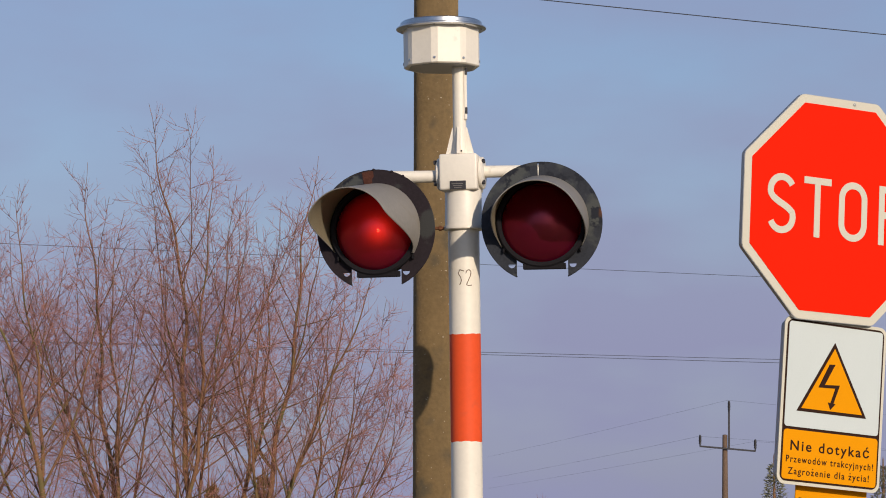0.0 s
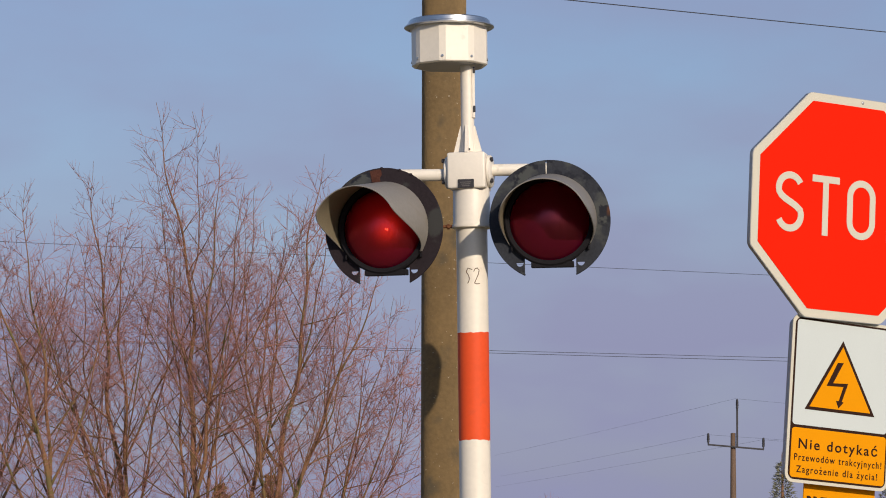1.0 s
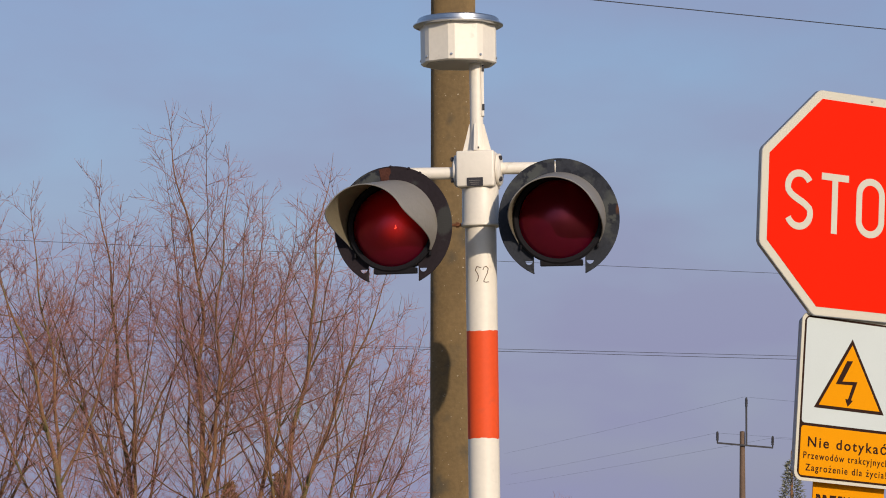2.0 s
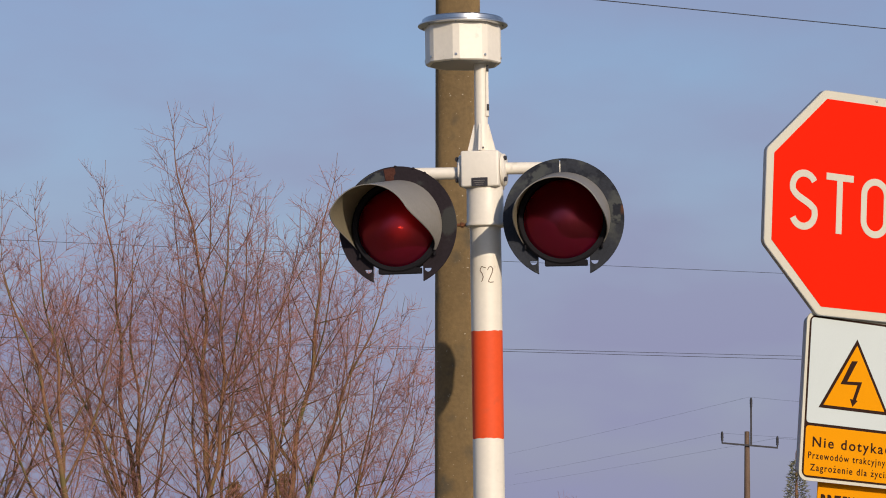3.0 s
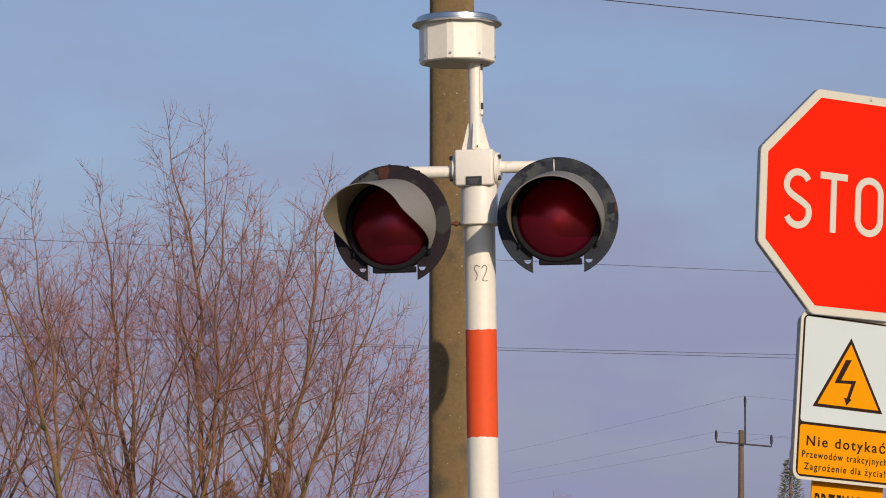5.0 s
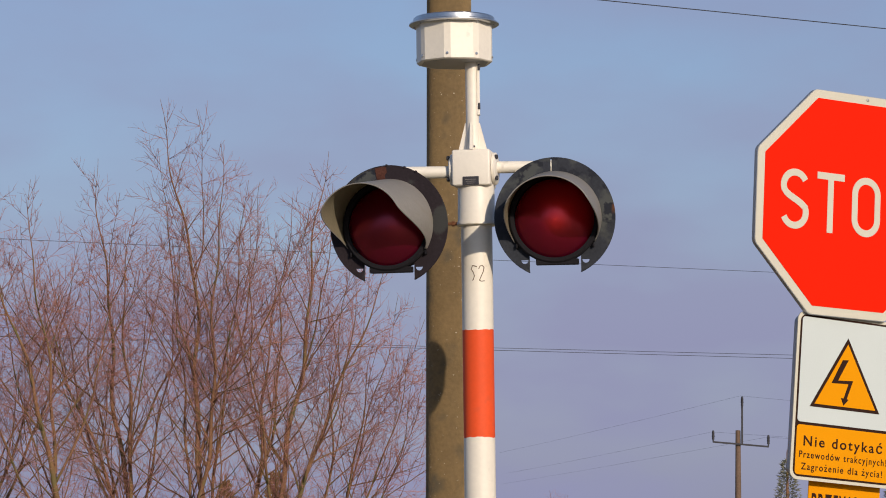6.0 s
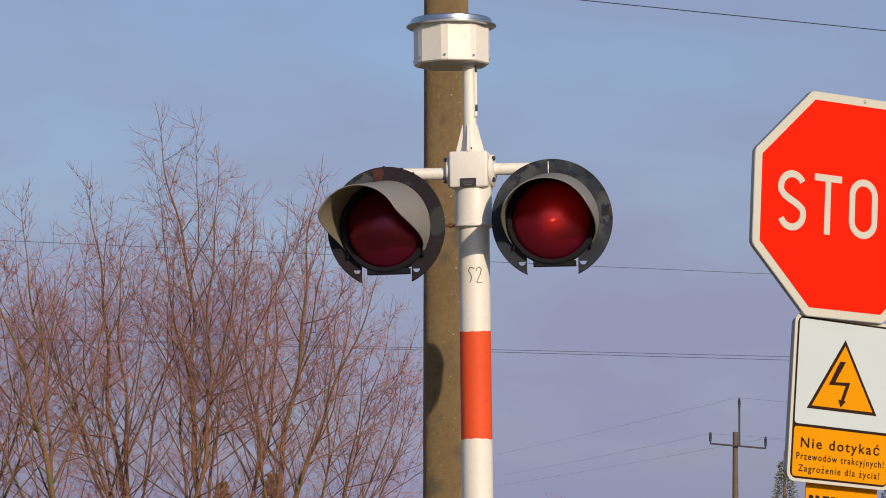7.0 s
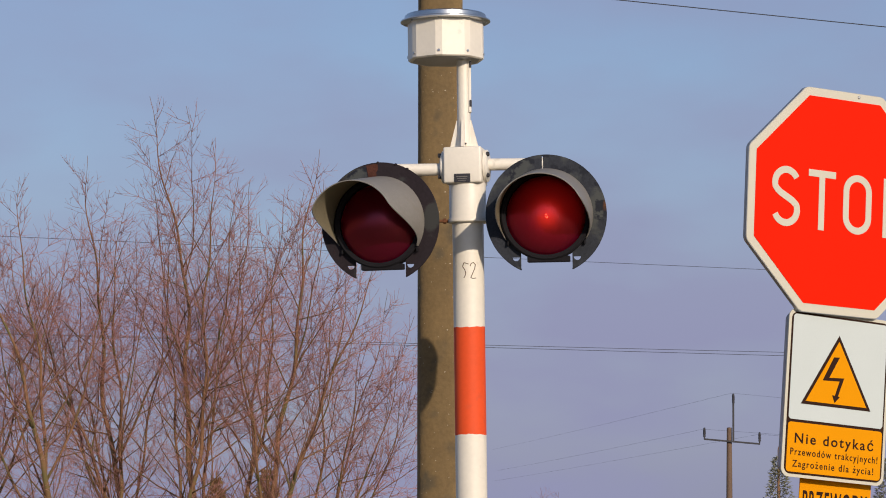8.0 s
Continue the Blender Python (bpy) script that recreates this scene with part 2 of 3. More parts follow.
def ribbon(pts, w, y0, y1, bm, closed=False):
    """A flat stroke of width w along pts."""
    n = len(pts)
    ls, rs = [], []
    for i, p in enumerate(pts):
        a = Vector(pts[i - 1] if i or closed else p)
        b = Vector(pts[(i + 1) % n] if i < n - 1 or closed else p)
        t = (b - a).normalized()
        nrm = Vector((-t.y, t.x)) * (w / 2)
        ls.append(bm.verts.new((p[0] + nrm.x, y0, p[1] + nrm.y)))
        rs.append(bm.verts.new((p[0] - nrm.x, y0, p[1] - nrm.y)))
    faces = [bm.faces.new((ls[i], ls[(i + 1) % n], rs[(i + 1) % n], rs[i])) for i in range(n if closed else n - 1)]
    ex = bmesh.ops.extrude_face_region(bm, geom=faces, use_keep_orig=True)
    bmesh.ops.translate(bm, verts=[v for v in ex["geom"] if isinstance(v, bmesh.types.BMVert)], vec=(0, y1 - y0, 0))


def words(name, text, x0, x1, z0, z1, y, material, parent, bold=0.0, caps="H", dots=()):
    """A line of writing between x0 and x1, its capitals from z0 to z1, on the plane y."""
    def shape(s):
        cu = bpy.data.curves.new(name, "FONT")
        cu.body, cu.extrude, cu.offset, cu.space_character = s, 0.002, bold, 1.26
        ob = bpy.data.objects.new(name, cu)
        scene.collection.objects.link(ob)
        bpy.context.view_layer.update()
        me = bpy.data.meshes.new_from_object(ob.evaluated_get(bpy.context.evaluated_depsgraph_get()))
        bpy.data.objects.remove(ob)
        return me
    ref = shape(caps)
    co = np.array([v.co[:] for v in ref.vertices])
    h0, h1 = co[:, 1].min(), co[:, 1].max()
    me = shape(text)
    me.name = name
    co = np.array([v.co[:] for v in me.vertices])
    w0, w1 = co[:, 0].min(), co[:, 0].max()
    out = np.zeros_like(co)
    out[:, 0] = x0 + (co[:, 0] - w0) / (w1 - w0) * (x1 - x0)
    out[:, 2] = z0 + (co[:, 1] - h0) / (h1 - h0) * (z1 - z0)
    out[:, 1] = y - (co[:, 2] > 0) * 0.0012
    k = (x1 - x0) / (w1 - w0)
    for i in dots:   # dotted z
        right = max(v.co.x for v in shape(text[:i + 1]).vertices)
        glyph = [v.co.x for v in shape(text[i]).vertices]
        mid, r = x0 + (right - (max(glyph) - min(glyph)) / 2 - w0) * k, (z1 - z0) * 0.09
        part("dot", plate([arc(mid, z0 + (z1 - z0) * 0.98, r, 0, 330, 11)], y - 0.0012, y), material, parent)
    # one part for each word: pieces that lie close together
    bm = bmesh.new()
    bm.from_mesh(me)
    bm.verts.ensure_lookup_table()
    seen, blobs = set(), []
    for v in bm.verts:
        if v.index in seen:
            continue
        stack, got = [v], []
        seen.add(v.index)
        while stack:
            a = stack.pop()
            got.append(a.index)
            for e in a.link_edges:
                b = e.other_vert(a)
                if b.index not in seen:
                    seen.add(b.index)
                    stack.append(b)
        xs = co[got, 0]
        blobs.append((xs.min(), xs.max(), got))
    blobs.sort()
    groups, reach = [], -1e9
    for lo, hi, got in blobs:
        if lo - reach > 0.25:
            groups.append(set())
        groups[-1].update(got)
        reach = max(reach, hi)
    for keep in groups:
        one = bm.copy()
        one.verts.ensure_lookup_table()
        for v in one.verts:
            v.co = out[v.index]
        bmesh.ops.delete(one, geom=[v for v in one.verts if v.index not in keep], context="VERTS")
        part(name, one, material, parent)
    bm.free()


def tube_mesh(name, lines, sides, material):
    """One mesh of many tapered tubes; lines: lists of (point, radius)."""
    V, F = [], []
    for line in lines:
        pts = np.array([p for p, r in line])
        rad = np.array([r for p, r in line])
        k = len(pts)
        tan = np.gradient(pts, axis=0)
        tan /= np.linalg.norm(tan, axis=1)[:, None] + 1e-9
        ref = np.array([0.31, 0.9, 0.2]) if abs(tan[:, 1]).mean() < 0.8 else np.array([1.0, 0.1, 0.2])
        u = np.cross(tan, ref)
        u /= np.linalg.norm(u, axis=1)[:, None] + 1e-9
        w = np.cross(tan, u)
        base = len(V)
        for s in range(sides):
            a = 2 * math.pi * s / sides
            V.extend((pts + (u * math.cos(a) + w * math.sin(a)) * rad[:, None]).tolist())
        for s in range(sides):
            t = (s + 1) % sides
            for i in range(k - 1):
                F.append((base + s * k + i, base + s * k + i + 1, base + t * k + i + 1, base + t * k + i))
        F.append([base + s * k for s in range(sides)])
        F.append([base + s * k + k - 1 for s in range(sides)][::-1])
    me = bpy.data.meshes.new(name)
    me.from_pydata(V, [], F)
    me.polygons.foreach_set("use_smooth", [True] * len(me.polygons))
    me.materials.append(material)
    return me


# ---- ground ----
def build_ground():
    bm = bmesh.new()
    bmesh.ops.create_grid(bm, x_segments=8, y_segments=8, size=3000)
    g = part("ground", bm, GRASS)
    tagged(g, "dry winter grass field reaching the horizon", "ground", kind="structure")


# ---- the crossing signal ----
SIGNAL = pose(0.110, 10.77, 0, 0, -0.71, 0)
LAMP_POSES = {"left": (-0.318, -0.16, 2.701, 2, 0, -13), "right": (0.2835, -0.147, 2.724, 2, 0, -5)}
BULBS = []


def screen_loops(slit):
    """Backing disc, open at the bottom, with two half-round holes."""
    loop = arc(0, 0, 0.219, -155.0, 155.0, 72) + [(0.093, -0.190), (0.093, -0.124)]
    loop += arc(0, 0, 0.155, 143.1, -143.1, 60) + [(-0.093, -0.190)]
    loops = [loop]
    for s in (-1, 1):
        hole = arc(s * 0.111, -0.153, 0.013, 90, 270, 8)
        loops.append(hole)
    if slit:
        loops.append([(-0.012, 0.165), (-0.008, 0.165), (-0.008, 0.214), (-0.012, 0.214)])
    return loops


def build_lamp(signal, side):
    x, y, z, rx, ry, rz = LAMP_POSES[side]
    body = lathe([(0, -0.20), (0.05, -0.20), (0.10, -0.185), (0.150, -0.12), (0.158, -0.03), (0.166, -0.012), (0.166, 0.030),
                  (0.160, 0.036), (0.146, 0.034), (0.146, 0.010), (0.140, -0.02), (0.135, -0.10), (0.09, -0.17), (0, -0.175)], 56, "y")
    lamp = part("lamp", body, BLACK, signal, "round black flashing light unit under a grey hood", pose(x, y, z, rx, ry, rz), True)
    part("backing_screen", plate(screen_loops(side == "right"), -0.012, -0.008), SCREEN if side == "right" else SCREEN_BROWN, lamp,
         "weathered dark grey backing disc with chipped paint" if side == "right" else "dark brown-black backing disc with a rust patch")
    if side == "left":   # worn places at the top of the disc
        part("rust_patch", plate([[(-0.047, 0.210), (-0.028, 0.214), (-0.006, 0.216), (-0.003, 0.196), (-0.011, 0.184), (-0.009, 0.170),
                                   (-0.024, 0.166), (-0.040, 0.170), (-0.043, 0.186)]], -0.0128, -0.0118), RUST_PAINT, lamp, "flaking rust-red patch")
        part("worn_patch", plate([[(-0.050, 0.208), (-0.046, 0.186), (-0.044, 0.170), (-0.072, 0.160), (-0.104, 0.150), (-0.127, 0.160),
                                   (-0.116, 0.180), (-0.085, 0.198)]], -0.0128, -0.0118), SCREEN, lamp, "worn grey-blue patch of older paint")
        for bx, bz in ((-0.004, 0.2195), (0.063, 0.2105), (0.105, 0.193)):
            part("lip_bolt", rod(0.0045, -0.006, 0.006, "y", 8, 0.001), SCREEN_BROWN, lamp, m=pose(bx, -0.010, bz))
    # rolled lip of the disc
    lip = [(np.array((px, -0.008, pz)), 0.003) for px, pz in arc(0, 0, 0.218, -155, 155, 80)]
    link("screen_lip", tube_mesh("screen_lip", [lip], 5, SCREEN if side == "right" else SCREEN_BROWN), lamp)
    # lens, a shallow dome with a flange
    prof = [(0.144, 0.018)] + [(0.2 * math.sin(radians(a)), 0.022 + 0.2 * math.cos(radians(a)) - 0.1388) for a in np.linspace(46.05, 0, 20)]
    part("lens", lathe(prof, 64, "y"), LENS, lamp, "domed red glass lens", pose(0, 0, -0.005), True)
    part("reflector", lathe([(0.143, 0.006), (0.137, -0.03), (0.115, -0.08), (0.07, -0.12), (0.028, -0.135)], 48, "y"), REFLECTOR, lamp,
         "dull silver reflector bowl", smooth=True)
    # hood: a shell cut off slantwise, open below
    bm, bi = bmesh.new(), bmesh.new()
    span, n, k = 121.0, 56, 10
    for target, r_add in ((bm, 0.003), (bi, 0.0)):
        grid = []
        for i in range(n + 1):
            a = -span + 2 * span * i / n
            q = max(0.0, min(1.0, (span - abs(a)) / 62.0))
            length = 0.02 + HOOD_LENGTH * (q * q * (3 - 2 * q))
            row = []
            for j in range(k + 1):
                s = j / k * length
                r = 0.168 + r_add - 0.02 * s
                row.append(target.verts.new((r * math.sin(radians(a)), -0.005 - s, r * math.cos(radians(a)) - HOOD_DROOP[side] * s)))
            grid.append(row)
        for i in range(n):
            for j in range(k):
                target.faces.new((grid[i][j], grid[i + 1][j], grid[i + 1][j + 1], grid[i][j + 1]))
    hood = part("hood", bm, HOOD, lamp, "grey painted sheet metal hood", pose(0, 0, 0, 0, 0, -7 if side == "left" else -2), True)
    part("hood_lining", bi, HOOD_IN, hood, "dull ochre inside of the hood", smooth=True)
    # hood rim
    rim = []
    for i in range(n + 1):
        a = -span + 2 * span * i / n
        q = max(0.0, min(1.0, (span - abs(a)) / 62.0))
        s = 0.02 + HOOD_LENGTH * (q * q * (3 - 2 * q))
        r = 0.1695 - 0.02 * s
        rim.append((np.array((r * math.sin(radians(a)), -0.005 - s, r * math.cos(radians(a)) - HOOD_DROOP[side] * s)), 0.0022))
    link("hood_rim", tube_mesh("hood_rim", [rim], 6, HOOD), hood)
    part("drain_tab", box(-0.070, 0.085, -0.03, 0.01, -0.172, -0.150, 0.003), BLACK, lamp)
    for s in (-1, 1):
        part("clip", box(s * 0.139 - 0.003, s * 0.139 + 0.003, -0.030, -0.012, -0.110, -0.094, 0.0015), BLACK, lamp)
    # lamp insert: a glowing face in a black cup
    b = lathe([(0, -0.012), (0.013, -0.012), (0.018, -0.006), (0.018, 0.010), (0.0165, 0.010), (0.0165, 0.002), (0.0075, 0.002), (0, 0.0025)], 20, "y")
    for f in b.faces:
        c = f.calc_center_median()
        f.material_index = 0 if abs(c.y + 0.00225) < 0.0005 and math.hypot(c.x, c.z) < 0.0075 else 1
    bulb = part("bulb", b, [BULB_LIT if side == "right" else BULB_ASIDE, BLACK], lamp, "small lamp that glows at its front")
    bulb.matrix_basis = pose(0, 0.032, 0)
    # added, unseen disc: dims the bulb in place of switching its light
    disc = part("added_dimmer_disc", lathe([(0, -0.0008), (0.085, -0.0008), (0.085, 0.0008), (0, 0.0008)], 48, "y"), ADDED_DIMMER, lamp,
                "unseen graded disc added to dim the bulb", pose(0, 0.018, -0.045))
    BULBS.append((disc, side))
    return lamp


HOOD_LENGTH, HOOD_DROOP = 0.27, {"left": 0.100, "right": 0.118}


def build_signal():
    s = empty("crossing_signal", SIGNAL, "white and orange-red banded level crossing signal with two red lights", "crossing signal")
    # mast in painted bands
    for z0, z1, m_, nm in ((0.06, 1.142, WHITE, "white_band"), (1.142, 1.538, RED_BAND, "red_band"),
                           (1.538, 1.934, WHITE, "white_band"), (1.934, 2.328, RED_BAND, "red_band"), (2.328, 2.73, WHITE, "white_band")):
        bm = lathe([(0.0575, z0), (0.0575, z1)], 40)
        for v in bm.verts:   # hand-painted, uneven edge
            a = math.atan2(v.co.y, v.co.x)
            v.co.z += 0.0016 * math.sin(2 * a + v.co.z * 9) + 0.0010 * math.sin(9 * a + v.co.z * 5) + 0.0007 * math.sin(17 * a)
        part(nm, bm, m_, s, smooth=True)
    part("base_flange", lathe([(0, 0), (0.15, 0), (0.15, 0.03), (0.07, 0.04), (0.058, 0.10), (0, 0.10)], 32), WHITE, s, smooth=True)
    # sleeve with clamp ring
    part("sleeve", lathe([(0.055, 2.713), (0.070, 2.713), (0.073, 2.716), (0.073, 2.726), (0.0685, 2.732), (0.0675, 2.87), (0, 2.87)], 44),
         WHITE, s, smooth=True)
    part("clamp_screw", rod(0.006, -0.112, -0.062, "x", 10, 0.001), RUST, s, "rusty clamp screw", pose(0, 0.0, 2.722))
    part("clamp_nut", rod(0.010, -0.092, -0.080, "x", 6, 0.001), RUST, s, m=pose(0, 0.0, 2.722))
    # junction box, turned a little
    jb = part("junction_box", box(-0.071, 0.071, -0.073, 0.073, -0.067, 0.067, 0.008, 3), WHITE, s,
              "white cast junction box with rounded edges", pose(-0.007, 0, 2.923, 0, 0, -10), True)
    part("name_plate", box(-0.030, 0.030, -0.0765, -0.070, -0.066, -0.034, 0.0015), IRON, jb, "small dark name plate with worn lettering")
    for k in range(3):
        part("print_bar", box(-0.022 + 0.004 * k, 0.020 - 0.003 * k, -0.0782, -0.0762, -0.046 - 0.007 * k, -0.0445 - 0.007 * k), HOOD, jb)
    for sx in (-1, 1):
        part("side_flange", lathe([(0, 0), (0.060, 0), (0.060, 0.010), (0.055, 0.014), (0, 0.014)], 32, "x"), WHITE, jb,
             m=pose(sx * 0.073, 0, 0, 0, 0, 0 if sx > 0 else 180), smooth=True)
        for zz in (-0.038, 0.040):
            part("bolt", rod(0.0085, 0.0, 0.012, "x", 6, 0.002), IRON, jb, m=pose(sx * 0.084, -0.036, zz, 0, 0, 0 if sx > 0 else 180))
    part("arm", rod(0.0225, -0.30, -0.085, "x", 24), WHITE, s, m=pose(0, 0.0, 2.914), smooth=True)
    part("arm", rod(0.0225, 0.065, 0.29, "x", 24), WHITE, s, m=pose(0, 0.0, 2.930), smooth=True)
    for sx, xx, z0 in ((-1, -0.30, 2.914), (1, 0.29, 2.930)):
        part("drop_arm", rod(0.0225, -0.22, 0.022, "z", 24), WHITE, s, m=pose(xx, 0.0 if sx > 0 else 0.035, z0), smooth=True)
    # upper tube with gussets and cable cover
    part("upper_tube", rod(0.0245, 2.994, 3.335), WHITE, s, m=pose(-0.010, -0.02, 0), smooth=True)
    part("cable_cover", box(0.014, 0.026, -0.022, 0.012, 3.12, 3.32, 0.003), WHITE, s, m=pose(-0.008, -0.02, 0))
    for zz in (3.155, 3.30):
        part("cover_clip", box(0.019, 0.0275, -0.026, -0.012, zz - 0.014, zz + 0.010, 0.002), IRON, s, m=pose(-0.008, -0.02, 0))
    gus = plate([[(-0.053, 2.990), (0.053, 2.990), (0.027, 3.092), (-0.027, 3.092)]], -0.006, 0.006)
    part("gusset", gus, WHITE, s, m=pose(-0.010, -0.02, 0, 0, 0, -8))
    part("gusset", plate([[(-0.053, 2.990), (0.053, 2.990), (0.027, 3.092), (-0.027, 3.092)]], -0.006, 0.006), WHITE, s,
         m=pose(-0.010, -0.02, 0, 0, 0, 82))
    part("tube_slot", box(-0.008, 0.008, -0.050, -0.040, 3.0, 3.006), IRON, s, m=pose(-0.010, 0, 0))
    # bell
    bm = lathe([(0, 3.318), (0.136, 3.318), (0.141, 3.322), (0.141, 3.468), (0, 3.468)], 16)
    for v in bm.verts:   # eight wide sides with narrow folded seams between
        k = round(math.degrees(math.atan2(v.co.y, v.co.x)) / 22.5) % 16
        a, r = radians(45 * (k // 2) + (10.2 if k % 2 else 0)), math.hypot(v.co.x, v.co.y)
        v.co.x, v.co.y = r * math.cos(a), r * math.sin(a)
    bell = part("bell_housing", bm, WHITE, s,
                "white eight-sided bell housing", pose(-0.074, 0, 0, 0, 0, -15.5 - 90))
    part("bell_floor", lathe([(0, 3.3165), (0.128, 3.3165), (0.128, 3.3178), (0, 3.3178)], 8), ALU, bell, "grey underside")
    part("lid", lathe([(0, 3.460), (0.162, 3.460), (0.167, 3.463), (0.167, 3.467), (0.162, 3.470), (0.153, 3.472), (0.151, 3.486), (0.146, 3.490), (0, 3.493)], 64),
         STEEL, bell, "shiny galvanised lid", smooth=True)
    for i in range(8):
        a = radians(45 * i)
        part("screw", rod(0.0048, 0, 0.006, "x", 10, 0.001), STEEL, bell,
             m=pose(0.139 * math.cos(a + 0.089), 0.139 * math.sin(a + 0.089), 3.338, 0, 0, 45 * i + 5.1))
        part("lid_bolt", rod(0.0036, 3.4555, 3.4615, "z", 8, 0.001), ALU, bell,
             m=pose(0.151 * math.cos(a + 0.1), 0.151 * math.sin(a + 0.1), 0))
    # hand-painted mark
    bm = bmesh.new()
    for pts in ([(0.004, 0.060), (-0.012, 0.066), (-0.018, 0.052), (-0.010, 0.040), (-0.006, 0.028), (-0.010, 0.014), (-0.014, 0.010)],
                [(0.010, 0.052), (0.014, 0.062), (0.022, 0.066), (0.029, 0.058), (0.026, 0.042), (0.018, 0.024), (0.012, 0.010)],
                [(0.012, 0.010), (0.020, 0.007), (0.031, 0.009)]):
        fine = []
        for a, b in zip(pts, pts[1:]):
            fine += [tuple(Vector(a).lerp(Vector(b), q / 4)) for q in range(4)]
        fine.append(pts[-1])
        ribbon(fine, 0.0029, 0.0, 0.0005, bm)
    for v in bm.verts:
        x = v.co.x
        v.co.y = -math.sqrt(0.0575 ** 2 - x * x) - 0.0012 + (0.0006 if v.co.y > 0.0002 else 0)
    part("painted_mark", bm, WOOD, s, "thin hand-painted dark letter and figure", pose(0, 0, 2.497, 0, 0, -5))
    for side in LAMP_POSES:
        build_lamp(s, side)


# ---- the concrete pole ----
def build_concrete_pole():
    bm = lathe([(0, 0), (0.115, 0), (0.112, 0.1)] + [(0.098 - 0.0018 * z, z) for z in np.linspace(0.4, 9.0, 60)] + [(0.0, 9.02)], 40)
    for v in bm.verts:
        if v.co.z > 0.2:
            q = 1 + 0.012 * noise.noise(v.co * 2.3) + 0.006 * noise.noise(v.co * 9)
            v.co.x *= q
            v.co.y *= q
    p = part("concrete_pole", bm, CONCRETE, smooth=True, m=pose(-0.028, 11.96, 0))
    tagged(p, "weathered brown spun concrete pole behind the signal", "pole")


# ---- signs ----
def letters_stop(parent, y):
    h, w = 0.106, 0.0245
    def put(name, strokes):
        bm = bmesh.new()
        for pts, closed in strokes:
            ribbon(pts, w, y - 0.0015, y, bm, closed)
        part(name, bm, SIGN_CREAM, parent)
    k = h - w / 2
    # S
    cx, r = -0.240, 0.048
    s = [(cx + r * math.cos(radians(a)), k - r + r * math.sin(radians(a))) for a in range(28, 206, 12)]
    a, b = Vector(s[-1]), Vector((2 * cx - s[-1][0], -s[-1][1]))
    ca, cb = a + Vector((0.016, -0.030)), b - Vector((0.016, -0.030))
    for q in (0.15, 0.3, 0.45, 0.6, 0.75, 0.9):
        s.append(tuple(a * (1 - q) ** 3 + ca * 3 * q * (1 - q) ** 2 + cb * 3 * q * q * (1 - q) + b * q ** 3))
    s += [(cx + r * math.cos(radians(a_)), -k + r + r * math.sin(radians(a_))) for a_ in range(24, -157, -12)]
    put("letter", [(s, False)])
    put("letter", [([(-0.147, k), (-0.031, k)], False), ([(-0.089, k - w / 2), (-0.089, -h)], False)])
    cx, r = 0.0645, 0.0488
    o = [(cx + r * math.cos(radians(a)), k - r + r * math.sin(radians(a))) for a in range(0, 181, 10)]
    o += [(cx + r * math.cos(radians(a)), -k + r + r * math.sin(radians(a))) for a in range(180, 361, 10)]
    put("letter", [(o, True)])
    x0 = 0.189
    p = [(x0 + w / 2, k), (x0 + 0.045, k)] + [(x0 + 0.047 + 0.038 * math.cos(radians(a)), k - 0.046 + 0.046 * math.sin(radians(a))) for a in range(80, -81, -10)]
    p += [(x0 + 0.045, k - 0.092), (x0 + w / 2, k - 0.092)]
    put("letter", [(p, False), ([(x0, h), (x0, -h)], False)])


